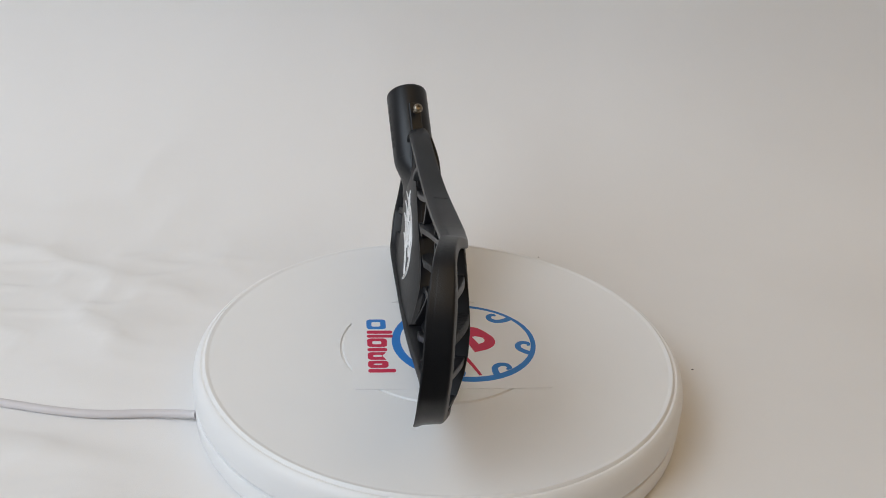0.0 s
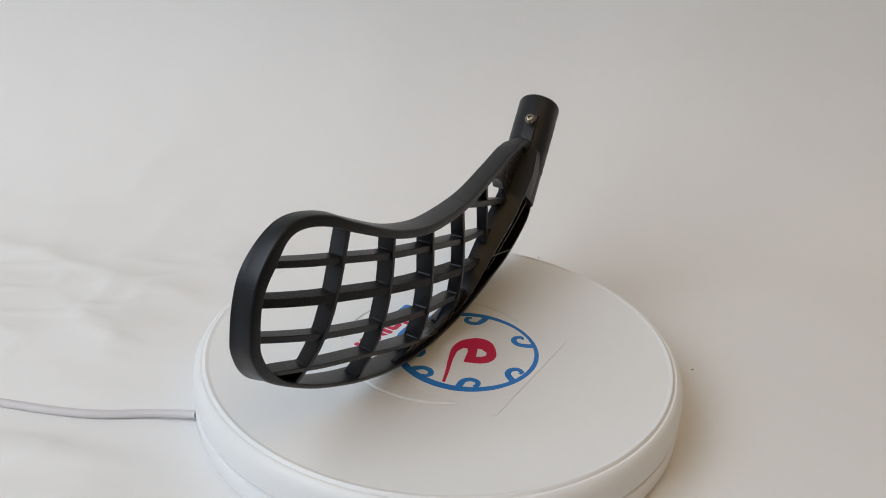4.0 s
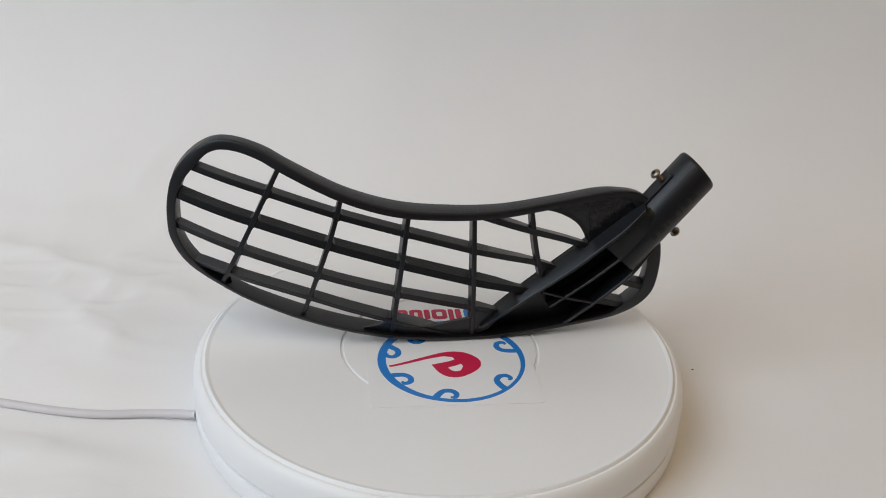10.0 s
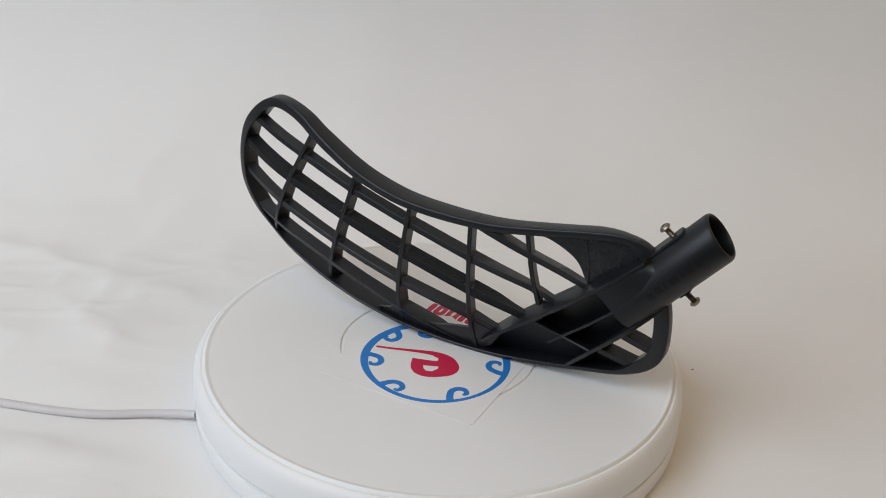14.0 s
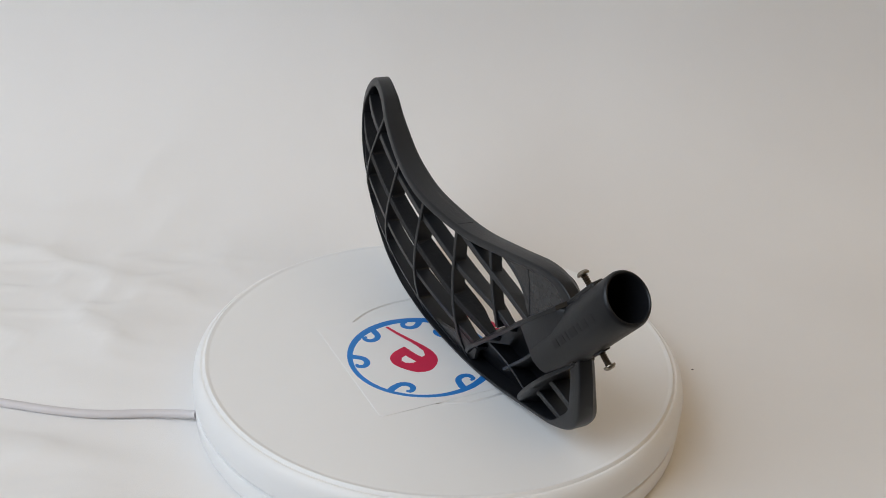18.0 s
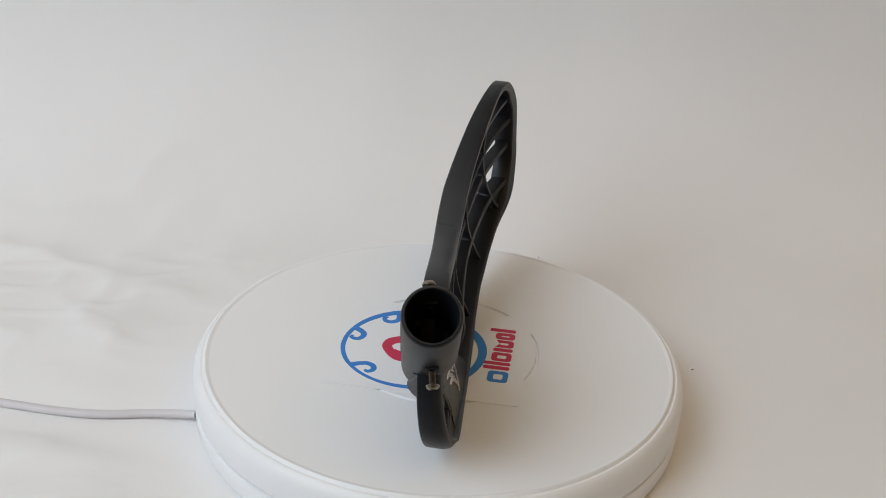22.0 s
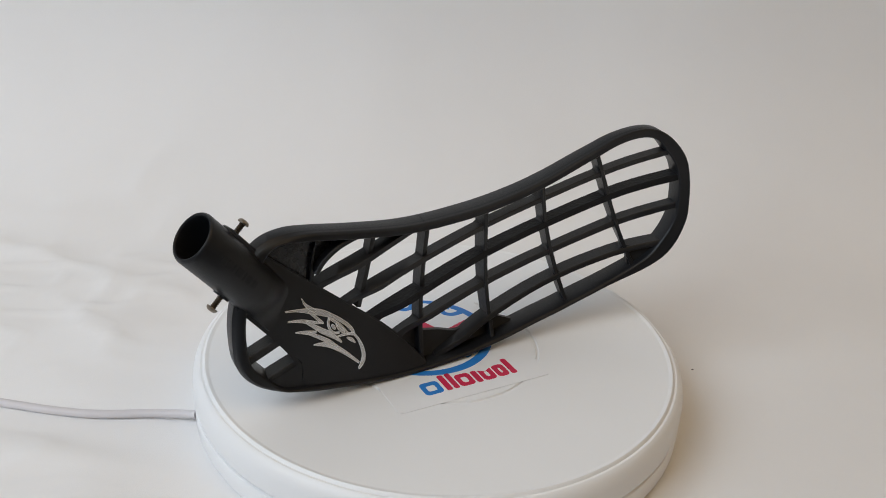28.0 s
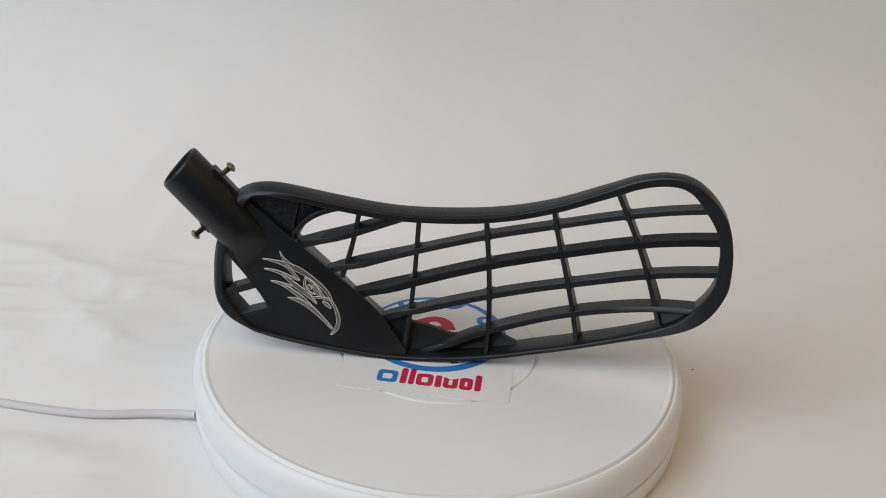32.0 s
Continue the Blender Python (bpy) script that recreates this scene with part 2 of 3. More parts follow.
def sink(x):
    """How far a lengthwise rib lies off its line."""
    return np.interp(x, [-30, 20, 60], [-0.75, -0.1, 1.3])


def grown(x, z, d):
    """As surf, with the back edge deeper towards the heel."""
    if d > 0:
        near = min(1.0, max(0.0, (panel_way(x, z) + 17) / 15))
        d *= swell(x, z)
        d += near * (min(d, 1.7) - d)
    return surf(x, z + sink(x) - d * np.interp(x, [18, 52], [0.0, 0.24]), d)


def leant_grown(x, z, d):
    """Cross ribs: as leant, shallower at the back towards the heel."""
    return leant(x, z, d * np.interp(x, [-70, -26, 17, 52], [1.0, 1.15, 0.65, 0.32]) if d > 0 else d)


def crossing(one, two):
    """Where two paths meet, with the direction of each there."""
    for p, q in zip(one, one[1:]):
        for r, t in zip(two, two[1:]):
            a, b, c = q - p, t - r, r - p
            k = a.x * b.y - a.y * b.x
            if abs(k) < 1e-9:
                continue
            f, g = (c.x * b.y - c.y * b.x) / k, (c.x * a.y - c.y * a.x) / k
            if 0 <= f <= 1 and 0 <= g <= 1:
                return p + a * f, a.normalized(), b.normalized()
    return None


def fillets(bm, long_path, cross_path, w, top, r=2.3):
    """Rounds the four inner corners where a lengthwise rib meets a cross rib."""
    met = crossing(spline([(*p, 0) for p in long_path], 8), spline([(*p, 0) for p in cross_path], 8))
    if not met:
        return
    at, a, c = met
    for sa in (-1, 1):
        for sc in (-1, 1):
            up = sc * c.y > 0
            k = at + a * (sa * 1.2) + c * (sc * (top - 0.1 if up else w - 0.1))
            loop = [at] + [k + a * (sa * r * (1 - f) ** 2) + c * (sc * r * f ** 2) for f in (0, 0.25, 0.5, 0.75, 1)]
            rings([[leant_grown(v.x, v.y + sink(v.x), d) for v in loop] for d in (-4.1, -3.9, 3.1, 3.3)], bm=bm)


def chamfer(o0, o1, d0, d1, c):
    return [(o0 + c, d0), (o1 - c, d0), (o1, d0 + c), (o1, d1 - c), (o1 - c, d1), (o0 + c, d1), (o0, d1 - c), (o0, d0 + c)]


def girth(x, z):
    """How much deeper the rim is at (x, z) than along its top."""
    tip = min(1.0, max(0.0, (x + 160) / 90))
    tip = tip * tip * (3 - 2 * tip)
    h = min(1.0, max(0.0, height(x, z)))
    up = min(1.0, max(0.0, h - 0.7) / 0.3)
    heel = min(1.0, max(0.0, (x - 95) / 30))
    return 1.0 - 0.15 * heel * heel * (3 - 2 * heel) + 0.30 * tip * (1 - h) ** 1.5 + up * (0.22 * math.exp(-((x + 15) / 55) ** 2) - 0.28 * math.exp(-((x + 125) / 30) ** 2))


def flare(x, z):
    """How far the rim's back edge stands out past its front edge: at the tip; at the heel it stands back."""
    f = min(1.0, max(0.0, (-105 - x) / 50))
    g = min(1.0, max(0.0, (x - 84) / 34))
    low = 0.5 + 0.5 * min(1.0, max(0.0, height(x, z)) / 0.35)
    return f * f * (3 - 2 * f) * (4.0 - 3.2 * min(1.0, max(0.0, height(x, z)))) - 4.7 * low * g * g * (3 - 2 * g)


def strip(path, section, n=6, closed=False, bm=None, deep=None, out=None, wall=None, put=surf):
    """Sweeps a section of (offset, depth) pairs along a path of (x, z) points on the blade's surface; offset goes to the path's left."""
    pts = spline([(p[0], p[1], 0) for p in path], n, closed)
    rows, m = [], len(pts)
    for i, p in enumerate(pts):
        a, b = (pts[i - 1], pts[(i + 1) % m]) if closed else (pts[max(i - 1, 0)], pts[min(i + 1, m - 1)])
        t = (b - a).normalized()
        g = deep(p.x, p.y) if deep else 1.0
        k = out(p.x, p.y) if out else 0.0
        row = []
        for o, d in section:
            if wall and o > 1.5:
                o += wall(p.x, p.y)
            if d > 0 and o <= 1.5:
                o -= k * d / HALF
            row.append(put(p.x - t.y * o, p.y + t.x * o, d * g))
        rows.append(row)
    return rings(rows, closed, bm=bm)


def plate(upper, lower, d0, d1, n=8, m=10):
    """A curved plate between two paths, from depth d0 to d1."""
    a, b = spline([(*p, 0) for p in upper], n), spline([(*p, 0) for p in lower], n)
    k = min(len(a), len(b))
    a = [a[round(i * (len(a) - 1) / (k - 1))] for i in range(k)]
    b = [b[round(i * (len(b) - 1) / (k - 1))] for i in range(k)]
    rows = []
    for p, q in zip(a, b):
        line = [p.lerp(q, j / m) for j in range(m + 1)]
        rows.append([surf(v.x, v.y, d1) for v in line] + [surf(v.x, v.y, d0) for v in reversed(line)])
    return rings(rows)


def panel_way(x, z):
    """How far (x, z) lies inside the heel panel's upper edge."""
    return (30.7 + 0.837 * (x - 40.5) - z) * 0.767


def panel_depth(x, z):
    """Back of the heel panel: rounds off towards its upper edge."""
    u = panel_way(x, z)
    return 1.9 + 3.9 * (1 - math.exp(-max(u, 0.0) / 9)) + 0.03 * (90 - x)


def wall_between(front, back, w, n=6):
    """A wall between two paths of (x, z, depth) points."""
    a, b = spline(front, n), spline(back, n)
    rows, m = [], len(a)
    for i in range(m):
        row = []
        for pts, c in ((a, 0.4), (b, 0.0)):
            t = pts[min(i + 1, m - 1)] - pts[max(i - 1, 0)]
            t.z = 0
            t.normalize()
            d = pts[i].z
            row.append([surf(pts[i].x - t.y * o, pts[i].y + t.x * o, e) for o, e in ((-w, d + c), (-w + 0.4, d), (w - 0.4, d), (w, d + c))])
        rows.append(row[0] + row[1][::-1])
    return rings(rows)


def heel_panel(upper, lower, thick=3.0, n=8, m=14):
    """The plate behind the heel, following panel_depth."""
    a, b = spline([(*p, 0) for p in upper], n), spline([(*p, 0) for p in lower], n)
    rows = []
    for p, q in zip(a, b):
        line = [p.lerp(q, j / m) for j in range(m + 1)]
        rows.append([surf(v.x, v.y, panel_depth(v.x, v.y)) for v in line] + [surf(v.x, v.y, panel_depth(v.x, v.y) - thick) for v in reversed(line)])
    return rings(rows)


blade = thing("floorball_blade", "black moulded plastic floorball blade standing on the white turntable", "stick blade")
# outline, anticlockwise seen from the front
RIM = [(-161.9, 80), (-160.6, 69), (-154.2, 56), (-143.2, 45.7), (-120, 32.6), (-90, 20.7), (-60, 11.4), (-30, 4.3), (0, 0.7), (30, 0.2), (60, 3.3), (90, 8.2),
       (109, 12), (123.4, 19.2), (132, 30.4), (134.2, 46), (133.2, 62), (129, 78), (123, 93.6), (114.4, 100.8), (102.4, 103.1), (88, 101.8), (60, 97), (30, 93), (0, 93.2), (-30, 96.6),
       (-60, 105.4), (-90, 119.8), (-106, 128.2), (-122, 132.6), (-135, 131.5), (-147, 123.5), (-156.6, 110.8), (-160.9, 95.5)]


def thick(x, z):
    """Extra wall of the rim: along the upper edge, at the tip and most at the heel."""
    tip, heel = min(1.0, max(0.0, (-138 - x) / 16)), min(1.0, max(0.0, (x - 104) / 22))
    f = min(1.0, max(0.0, (-55 - x) / 60))
    return (1.5 + 0.9 * f * f * (3 - 2 * f)) * min(1.0, max(0.0, height(x, z) - 0.55) / 0.35) + 2.3 * tip * tip * (3 - 2 * tip) + 5.2 * heel * heel * (3 - 2 * heel)


W = 3.4
R1 = 1.1
STEP = 0.12      # the mould's parting step along the outside of the rim


R2 = 2.3


def corner(o, d, a0, r=R1):
    return [(o + r * math.cos(radians(a0 + k)), d + r * math.sin(radians(a0 + k))) for k in (0, 30, 60, 90)]


rim_section = (corner(R1, R1 - HALF, 180) + corner(W - R1, R1 - HALF, 270) + corner(W - R1, HALF - R1, 0) + corner(R2 + STEP, HALF - R2, 90, R2)
               + [(STEP, 2.3), (STEP * 0.5, 2.15), (0.0, 1.9)])
part("rim", strip(RIM, rim_section, 6, closed=True, deep=girth, out=flare, wall=thick), BLACK, blade)
LONG = (([(-149, 116.5), (-104, 103.8), (-64.5, 91.5), (-25, 80), (16, 66.7), (50, 55.2), (63.5, 50), (68.5, 47.8)], 1.15, 2.5, -4.2, 3.8),
        ([(-157, 99.5), (-110.5, 86.5), (-67.5, 73.3), (-26, 60.8), (17, 46.2), (47, 35.4), (52, 33)], 2.0, 2.7, -5.0, 4.8),
        ([(-159.5, 79.6), (-118, 67), (-73, 53.2), (-27.5, 40), (18, 26), (33.5, 20), (37, 18.2)], 1.15, 2.7, -4.2, 3.8),
        ([(-151.5, 55.8), (-125, 50), (-79, 37.2), (-30, 19.6), (-8, 10), (8, 3)], 1.25, 1.95, -5.4, 5.0),
        ([(17, 91), (52, 75.7), (72, 68.8), (86, 63.6), (90.5, 61.6)], 1.7, 2.1, -6.0, 2.4))
for path, w, top, d0, d1 in LONG:
    part("lengthwise_rib", strip(path, chamfer(-w, top, d0, d1, 0.35), 5, put=grown), ROUGH if w == 2.0 else BLACK, blade)
for path in ([(-95.5, 120), (-110.5, 87), (-131, 40)], [(-61, 104), (-67.5, 75), (-84, 21)], [(-23, 93), (-26, 59), (-31, 5)], [(15, 91), (17, 48), (18.5, 2)], [(48.5, 94), (53, 68), (58.2, 47)]):
    ribs = strip(path, chamfer(-1.25, 1.45, -5.4, 4.6, 0.35), 6, put=leant_grown)
    for line, w, top, d0, d1 in LONG:
        fillets(ribs, line, path, w, top)
    part("cross_rib", ribs, BLACK, blade)
# heel: web beside the socket, back panel, stiffening ribs
part("web", plate([(64, 95), (82, 98), (100, 100), (114, 97), (121, 91)], [(62, 91), (71, 87), (80, 80.5), (86, 70), (94, 69)], -4.6, -1.6), MOTTLED, blade)
part("hole_edge", strip([(56, 92), (64, 90), (72, 86.5), (79, 81), (83, 75)], chamfer(0.0, 3.0, -4.75, 5.0, 0.5)), BLACK, blade)
part("web_rib", strip([(83, 96), (86, 82), (87, 66)], chamfer(-0.6, 0.6, -4.85, 1.5, 0.2)), BLACK, blade)
part("back_panel", heel_panel([(118, 95.5), (93.4, 75), (74.3, 59.2), (52.4, 40.7), (33, 22.5), (16, 5)], [(129.6, 67), (113.4, 48.8), (102.6, 36.2), (95, 26), (87, 9), (17, 2)]), BLACK, blade)
for path, w, d0 in (([(129, 32.6), (107, 41)], 2.2, -6.0), ([(116.5, 19.4), (95.5, 26)], 2.2, -6.0)):
    part("stiffening_rib", strip(path, chamfer(-w, w, d0, 4.6, 0.4), 5), KNURLED, blade)


def on_panel(*path):
    return [(x, z, panel_depth(x, z) - 0.2) for x, z in path]


part("diagonal_wall", wall_between([(119, 92, -12), (107.4, 81, -15.7), (93.8, 69.1, -16), (78.8, 55.7, -14.9), (67, 45.9, -13.3), (55, 36, -11.2), (36, 20.6, -8.8), (25, 10.5, -6.4)],
                                   on_panel((119, 96), (106, 85.4), (93.4, 74.6), (79, 62.6), (62, 48.4), (47, 35.8), (33, 22.2), (24, 10.5)), 1.15), BLACK, blade)
part("diagonal_wall", wall_between([(130.5, 66.5, -5), (123, 57.5, -10), (114, 47.5, -14.2), (99, 32, -13.5), (84, 16.5, -10.5), (76, 7, -7)],
                                   on_panel((129, 66.8), (120.4, 56.8), (111.4, 46.3), (102, 34.3), (93.6, 20.6), (85.5, 9)), 1.2), BLACK, blade)
part("gusset", plate([(109, 61), (117, 67), (127, 74)], [(114, 50), (121, 56.5), (130, 65.5)], -8.0, -5.0), BLACK, blade)
part("stiffening_rib", wall_between([(107, 60, -13.4), (91, 44.5, -11.2), (75, 30.5, -9), (67, 23.5, -8)], on_panel((104, 54), (89, 40), (73, 26.5), (66, 20)), 1.0), BLACK, blade)
part("stiffening_rib", wall_between([(61, 38, -11.4), (75, 31.5, -9.4), (94, 27.5, -12.6)], on_panel((58, 32), (73, 26), (92, 22)), 0.8), BLACK, blade)

part("toe_web", plate([(-153, 57), (-141, 54.5), (-127, 51.5)], [(-150, 51), (-141, 46), (-127, 37)], -1.0, 2.0), BLACK, blade)
part("heel_web", plate([(117, 19), (106, 22.5), (95, 26)], [(113, 15), (103, 12), (90, 9)], 2.0, 5.0), BLACK, blade)
part("bay_plate", plate([(18, 26), (27, 22.5), (37, 19)], [(18, 3), (24, 4), (30, 8)], -4.5, -2.0), BLACK, blade)
part("foot_plate", plate([(19, 19), (4, 16), (-8, 13), (-20, 15.5), (-32, 18.5), (-39, 15.2), (-47, 12.6)], [(19, 2), (4, 2), (-8, 3), (-20, 4.5), (-32, 6), (-39, 7), (-47, 9)], -4.5, -2.0), BLACK, blade)

# socket tube
END = Vector((0.1508, 0.0383, 0.1127))
AXIS = (END - Vector((0.1197, 0.0287, 0.0749))).normalized()
UP = Vector((-0.68, -0.30, 0.66))
UP = (UP - AXIS * UP.dot(AXIS)).normalized()
SIDE = AXIS.cross(UP)


def on_tube(s, u, v):
    """s metres below the mouth, u outwards past the upper screw, v sideways."""
    return END - AXIS * s + UP * u + SIDE * v


def tube(name, profile, steps=64):
    """A turned tube, its mouth cut a little aslant."""
    rows = []
    for k in range(steps):
        a = 2 * math.pi * k / steps
        rows.append([on_tube(s + (0.0005 - 0.14 * r * math.cos(a) if s < 0.005 else 0.0), r * math.cos(a), r * math.sin(a)) for s, r in profile])
    return part(name, rings(rows, closed=True), BLACK, blade)


tube("socket", [(0.0010, 0.0118), (0.0003, 0.0120), (-0.0001, 0.0124), (-0.0001, 0.0129), (0.0003, 0.0134), (0.0010, 0.0138), (0.0020, 0.0141), (0.030, 0.0141), (0.0500, 0.0140), (0.0500, 0.0001), (0.047, 0.0001), (0.047, 0.0112), (0.0045, 0.0117)])


def neck():
    """Below the hollow the socket stays round in front and runs out into the flat panel at the back."""
    rows = []
    for k in range(12):
        f = k / 11
        s = 0.0498 + 0.0224 * f
        e = f * f * (3 - 2 * f)
        mid = END - AXIS * s
        lift = -(surf(mid.x * 1000, mid.z * 1000, panel_depth(mid.x * 1000, mid.z * 1000)) - mid).dot(SIDE)
        row = []
        for j in range(40):
            a = 2 * math.pi * j / 40
            u, v = 0.0139 * math.cos(a), 0.0139 * math.sin(a)
            if v < 0:
                v = v * (1 - e) - e * min(-v * 3, lift)
            row.append(on_tube(s, u, v))
        rows.append(row)
    return rings(rows)


part("neck", neck(), BLACK, blade)


def shoulder():
    """The socket's side runs out to the crest of the diagonal wall beside it."""
    rows = []
    for c in spline([(36, 11.5, 7.0), (40, 14.2, 9.3), (45, 15.9, 10.4), (52, 17.1, 11.2), (60, 18.2, 11.3), (66, 19.0, 10.8), (72, 20.0, 10.0)], 4):
        tu = 9.5 - 4.0 * min(1.0, max(0.0, (c.x - 36) / 14))
        tv = math.sqrt(13.95 ** 2 - tu ** 2)
        sec = [(tu, tv), (tu + 0.45 * (c.y - tu), tv + 0.45 * (c.z - tv)), (c.y - 0.9, c.z), (c.y, c.z - 0.4), (c.y, -1.5), (5.0, -1.5)]
        rows.append([on_tube(c.x / 1000, u / 1000, v / 1000) for u, v in sec])
    return rings(rows)


part("shoulder", shoulder(), BLACK, blade)


def bar(s0, s1, u0, u1, v0, v1):
    c = 0.0006
    rows = []
    for s, k in ((s0, 1), (s0 + c, 0), (s1 - c, 0), (s1, 1)):
        k *= c
        rows.append([on_tube(s, u, v) for u, v in ((u0, v0 + k), (u1 - c - k, v0 + k), (u1 - k, v0 + c + k), (u1 - k, v1 - c - k), (u1 - c - k, v1 - k), (u0, v1 - k))])
    return rings(rows)


part("lug", bar(0.0135, 0.041, 0.010, 0.0156, -0.0040, 0.0040), BLACK, blade)
part("lug", bar(0.0335, 0.0415, -0.0147, -0.010, -0.0032, 0.0032), BLACK, blade)


def screw(s, sign, lift):
    prof = [(0.0085, 0.0014)]
    u = 0.0095
    while u < 0.0205:
        prof += [(u, 0.0013), (u + 0.0005, 0.0018)]
        u += 0.0011
    prof += [(0.0208, 0.0014)]
    shaft = [[on_tube(s, sign * (a + lift), 0) + AXIS * (r * math.cos(k)) + SIDE * (r * math.sin(k)) for k in [2 * math.pi * j / 14 for j in range(14)]] for a, r in prof]
    ob = part("screw", rings(shaft), SCREW, blade, "steel screw driven part way in")
    head = [(0.0206, 0.0014), (0.0207, 0.0031), (0.0212, 0.0033), (0.0219, 0.0030), (0.0227, 0.0022), (0.02285, 0.00165)]
    rows = [[on_tube(s, sign * (a + lift), 0) + AXIS * (r * math.cos(k)) + SIDE * (r * math.sin(k)) for k in [2 * math.pi * j / 24 for j in range(24)]] for a, r in head]
    rows += [[on_tube(s, sign * (a + lift), 0) + AXIS * (r * (1.0 + w * math.cos(6 * k)) * math.cos(k)) + SIDE * (r * (1.0 + w * math.cos(6 * k)) * math.sin(k)) for k in [2 * math.pi * j / 24 for j in range(24)]]
             for a, r, w in ((0.0229, 0.00135, 0.16), (0.0214, 0.00125, 0.16), (0.0213, 0.0001, 0.0))]
    part("head", rings(rows), STEEL, ob, "domed steel head with a star socket")


screw(0.0201, 1, 0.0008)
screw(0.0378, -1, 0.0008)


# raised bars along the socket, where worn lettering stands
def marks(s0, s1, angle, widths):
    total, s = sum(widths) + 0.35 * len(widths), s0
    for w in widths:
        step = (s1 - s0) * w / total
        rows = []
        for ds, r in ((0.0, 0.0132), (0.0002, 0.01420), (step - 0.0002, 0.01420), (step, 0.0132)):
            arc = [radians(angle + d) for d in range(-9, 10, 3)]
            row = [on_tube(s + ds, r * math.cos(a), r * math.sin(a)) for a in arc]
            row += [on_tube(s + ds, 0.0130 * math.cos(a), 0.0130 * math.sin(a)) for a in (arc[-1], arc[3], arc[0])]
            rows.append(row)
        part("mark", rings(rows), LETTER, blade)
        s += step + (s1 - s0) * 0.35 / total


marks(0.013, 0.052, 89, (1.0, 1.0, 0.5, 1.4, 0.4, 1.0, 1.0))
marks(0.013, 0.042, -89, (1.0, 1.0, 0.5, 1.4, 0.4, 1.0, 1.0))


# silver emblem of curved strokes on the back panel
def foil(outline, d):
    bm = bmesh.new()
    vs = [bm.verts.new(surf(x, z, panel_depth(x, z) + d)) for x, z in outline]
    edges = [bm.edges.new((vs[i], vs[(i + 1) % len(vs)])) for i in range(len(vs))]
    bmesh.ops.triangle_fill(bm, edges=edges, use_beauty=True)
    ext = bmesh.ops.extrude_face_region(bm, geom=bm.faces[:])
    lower = Vector((-0.25, 1, 0)).normalized() * 0.0006
    for v in ext["geom"]:
        if isinstance(v, bmesh.types.BMVert):
            v.co -= lower
    return bm


def on_back(x, z, d):
    return surf(x, z, panel_depth(x, z) + d)


def edging(loop, d, w=0.16):
    """Thin raised edge round a foil stroke, its glint put into a pale colour."""
    bm = bmesh.new()
    for p, q in zip(loop, loop[1:] + loop[:1]):
        strip([p, q], [(-w, -0.3), (w, -0.3), (w * 0.6, d + 0.08), (-w * 0.6, d + 0.08)], 1, bm=bm, put=on_back)
    return bm


EMBLEM = (
    ((103.0, 58.2, 0.48), (96.0, 57.1, 1.21), (89.4, 55.2, 2.42), (82.7, 52.5, 2.91), (76.5, 48.9, 2.06), (70.9, 44.8, 1.58), (65.8, 39.8, 1.58), (63.1, 35.7, 1.33), (63.1, 34.5, 0.61)),
    ((93.3, 63.3, 0.24), (91.6, 59.6, 0.97), (88.7, 56.4, 1.7), (85.5, 54.0, 1.45)),
    ((89.2, 54.8, 1.45), (86.2, 51.2, 1.21), (83.5, 48.1, 1.21), (81.0, 45.7, 0.36)),
    ((101.7, 51.9, 0.48), (95.2, 50.8, 1.33), (90.3, 49.0, 1.7), (85.3, 47.2, 0.97), (81.0, 45.7, 0.36)),
    ((91.1, 49.1, 1.21), (86.6, 45.2, 1.82), (82.2, 41.6, 2.42), (77.5, 38.2, 2.42), (73.9, 35.1, 1.58), (70.6, 31.7, 0.61)),
    ((97.7, 44.5, 0.36), (93.4, 43.6, 1.33), (89.0, 42.3, 1.82), (85.4, 42.0, 0.48)),
    ((90.5, 42.6, 1.45), (85.7, 39.4, 1.58), (80.8, 36.0, 1.82), (77.5, 33.4, 1.82), (73.4, 29.8, 0.97)),
    ((87.4, 34.6, 0.36), (82.1, 33.5, 1.7), (76.4, 31.0, 2.42), (70.8, 26.7, 1.94), (65.8, 22.1, 1.45), (60.6, 16.8, 0.97)),
    ((62.6, 34.1, 0.97), (59.9, 29.9, 1.21), (57.9, 24.9, 1.7), (57.2, 20.3, 1.94), (58.3, 16.3, 2.06), (60.8, 13.3, 0.73)),
    ((73.5, 35.4, 0.61), (70.3, 35.7, 0.85), (66.4, 35.3, 0.97), (62.6, 34.2, 1.09)),
    ((67.1, 33.3, 0.36), (64.5, 31.5, 1.58), (62.1, 29.0, 0.36)),
    ((78.0, 47.9, 0.61), (73.9, 44.6, 1.09), (70.6, 40.9, 1.58), (66.4, 35.7, 0.61)),
    ((77.7, 47.6, 0.85), (78.3, 44.4, 1.09), (77.2, 40.8, 1.09), (74.9, 38.3, 0.97), (71.7, 37.7, 0.61)),
    ((73.2, 43.5, 1.21), (71.2, 40.2, 2.42), (68.7, 36.8, 0.97)),
    ((76.1, 43.3, 0.73), (75.1, 41.9, 1.58), (74.1, 40.6, 0.73)))
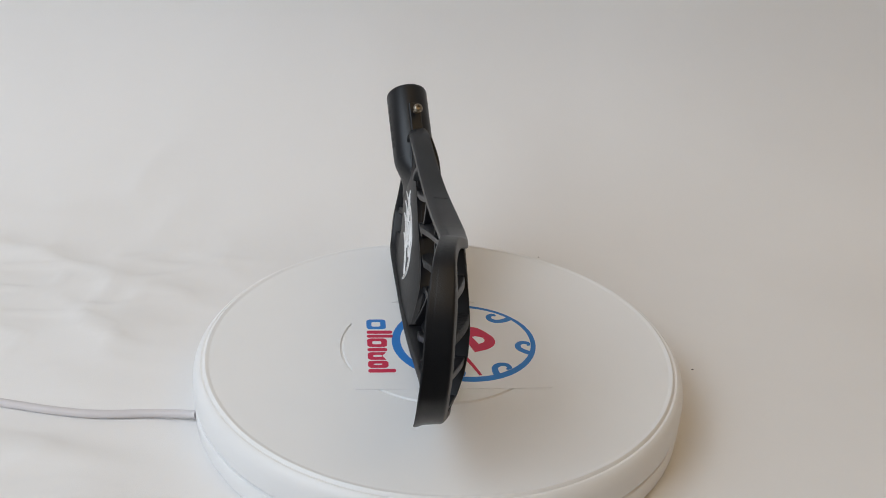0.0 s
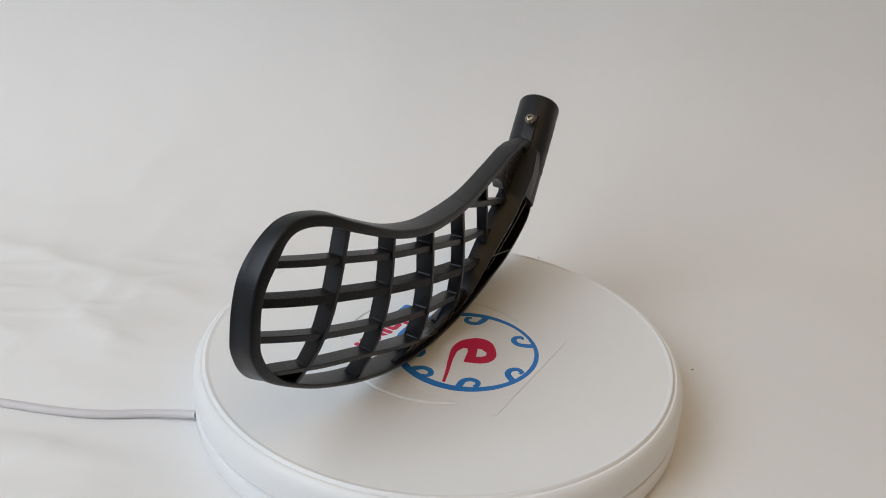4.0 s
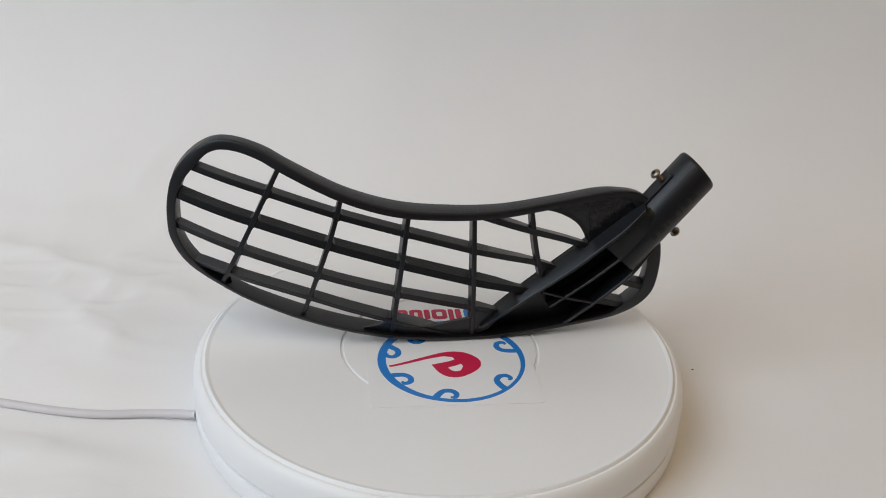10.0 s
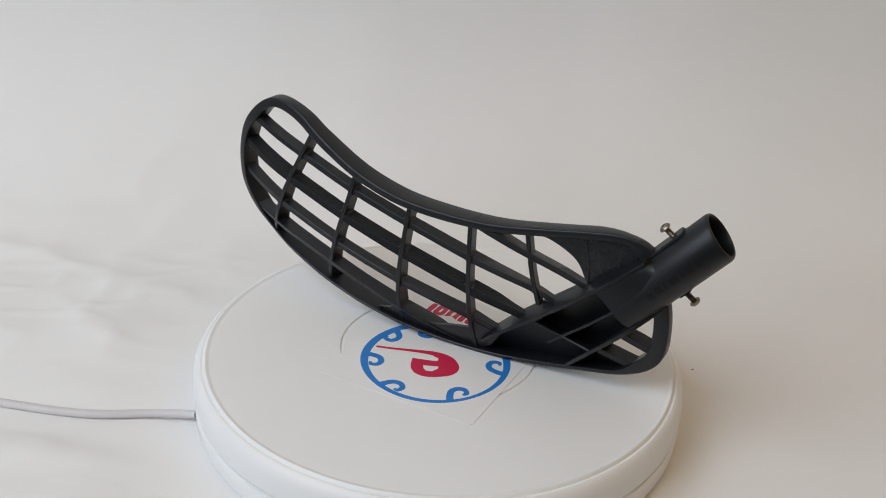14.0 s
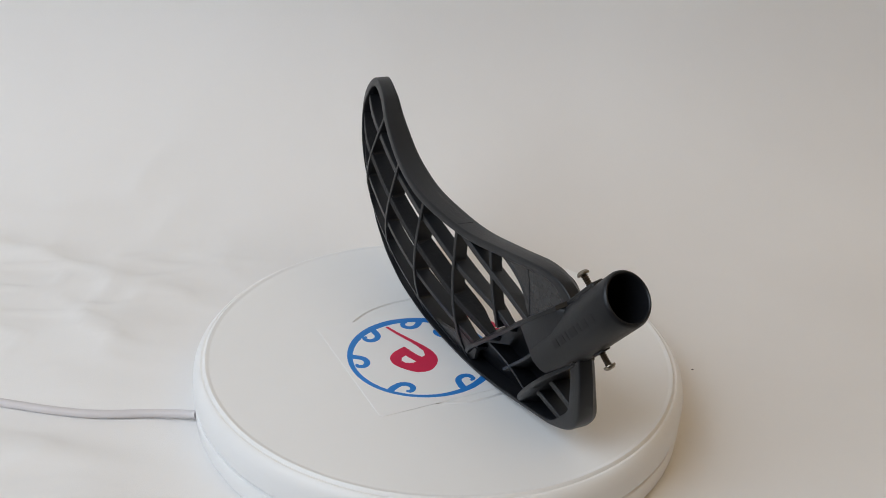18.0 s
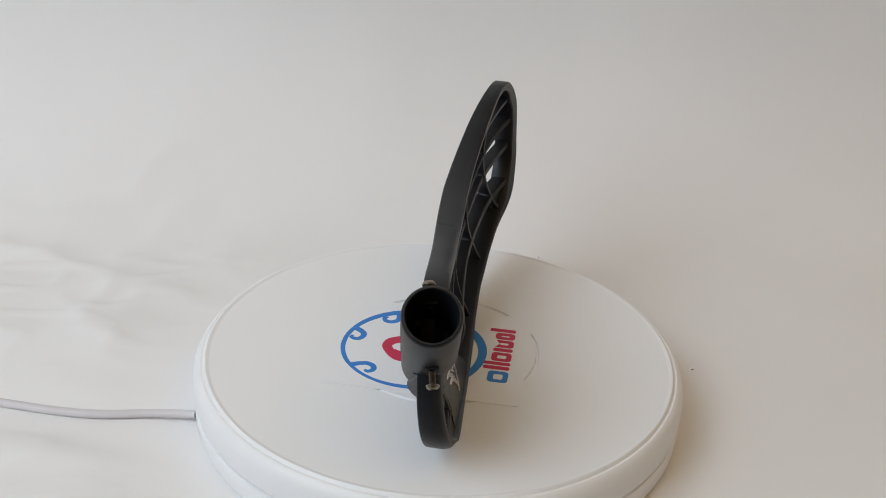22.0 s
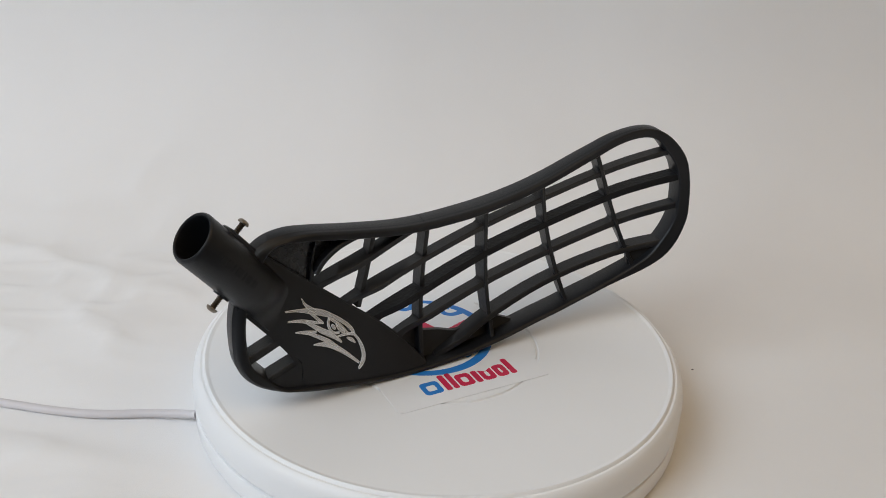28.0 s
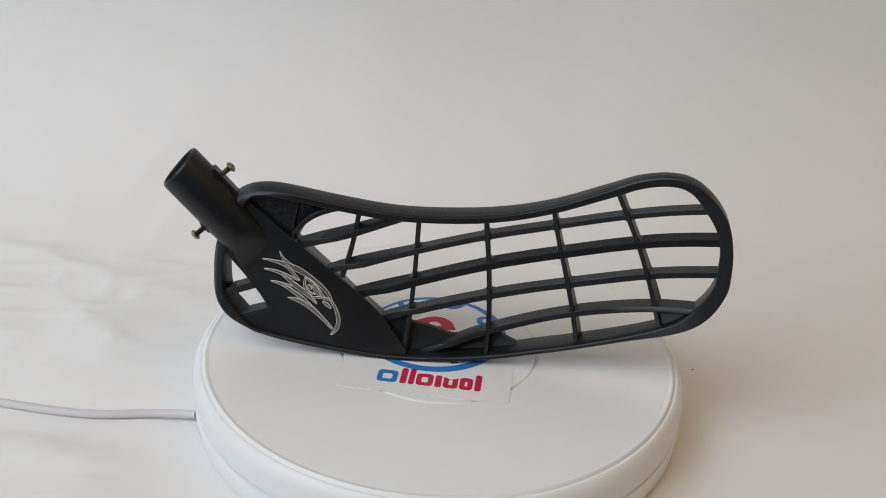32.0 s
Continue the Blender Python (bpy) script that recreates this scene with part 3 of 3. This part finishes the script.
for i, line in enumerate(EMBLEM):
    outline = brush([p[:2] for p in line], [1.08 * p[2] for p in line], 4)
    stroke = part("emblem_stroke", foil(outline, 0.3 + 0.03 * i), SILVER, blade, "silver foil stroke")
    part("edging", edging(outline, 0.3 + 0.03 * i), EDGE_GLINT, stroke)


# ---- cable ----
def cable():
    pts = spline([(-0.145, -0.0385, -0.0335), (-0.158, -0.0375, -0.0346), (-0.175, -0.0378, -0.0352), (-0.20, -0.0405, -0.0356), (-0.225, -0.0400, -0.0357),
                  (-0.26, -0.0352, -0.0356), (-0.32, -0.0250, -0.0358), (-0.42, -0.014, -0.0360), (-0.60, -0.04, -0.0360)], 10)
    rows = []
    for i, p in enumerate(pts):
        t = (pts[min(i + 1, len(pts) - 1)] - pts[max(i - 1, 0)]).normalized()
        s = t.cross(Vector((0, 0, 1))).normalized()
        u = s.cross(t)
        rows.append([p + s * (0.0028 * math.cos(k)) + u * (0.0025 * math.sin(k)) for k in [2 * math.pi * j / 14 for j in range(14)]])
    ob = new("power_cable", finish("power_cable", rings(rows), CABLE))
    return tagged(ob, "white plastic power cable leading from the turntable across the cloth", "cable")


cable()


# ---- lint on the cloth ----
def speck(x, y, z, size):
    bm = bmesh.new()
    bmesh.ops.create_icosphere(bm, subdivisions=2, radius=size)
    for v in bm.verts:
        v.co = Vector((v.co.x * 1.5, v.co.y, v.co.z * 0.4)) * (1 + 0.3 * noise.noise(v.co * 900))
    ob = new("lint_speck", finish("lint_speck", bm, LINT))
    ob.location = (x, y, z)
    return tagged(ob, "tiny dark speck of lint on the white cloth", "lint", "lint on the cloth")


speck(-0.229, 0.014, GROUND + 0.0035, 0.0005)
speck(0.172, 0.0486, GROUND + 0.0008, 0.0006)
speck(0.0755, 0.2, GROUND + 0.0035, 0.0005)


# ---- turning: the platter turns and carries the card and the blade ----
def motions():
    rows = [(float(t), pose(0, 0, 0, 0, 0, SPIN * (t - 10))) for t in range(33)]
    walk(platter, rows)
    walk(card, rows)
    walk(blade, rows)


motions()
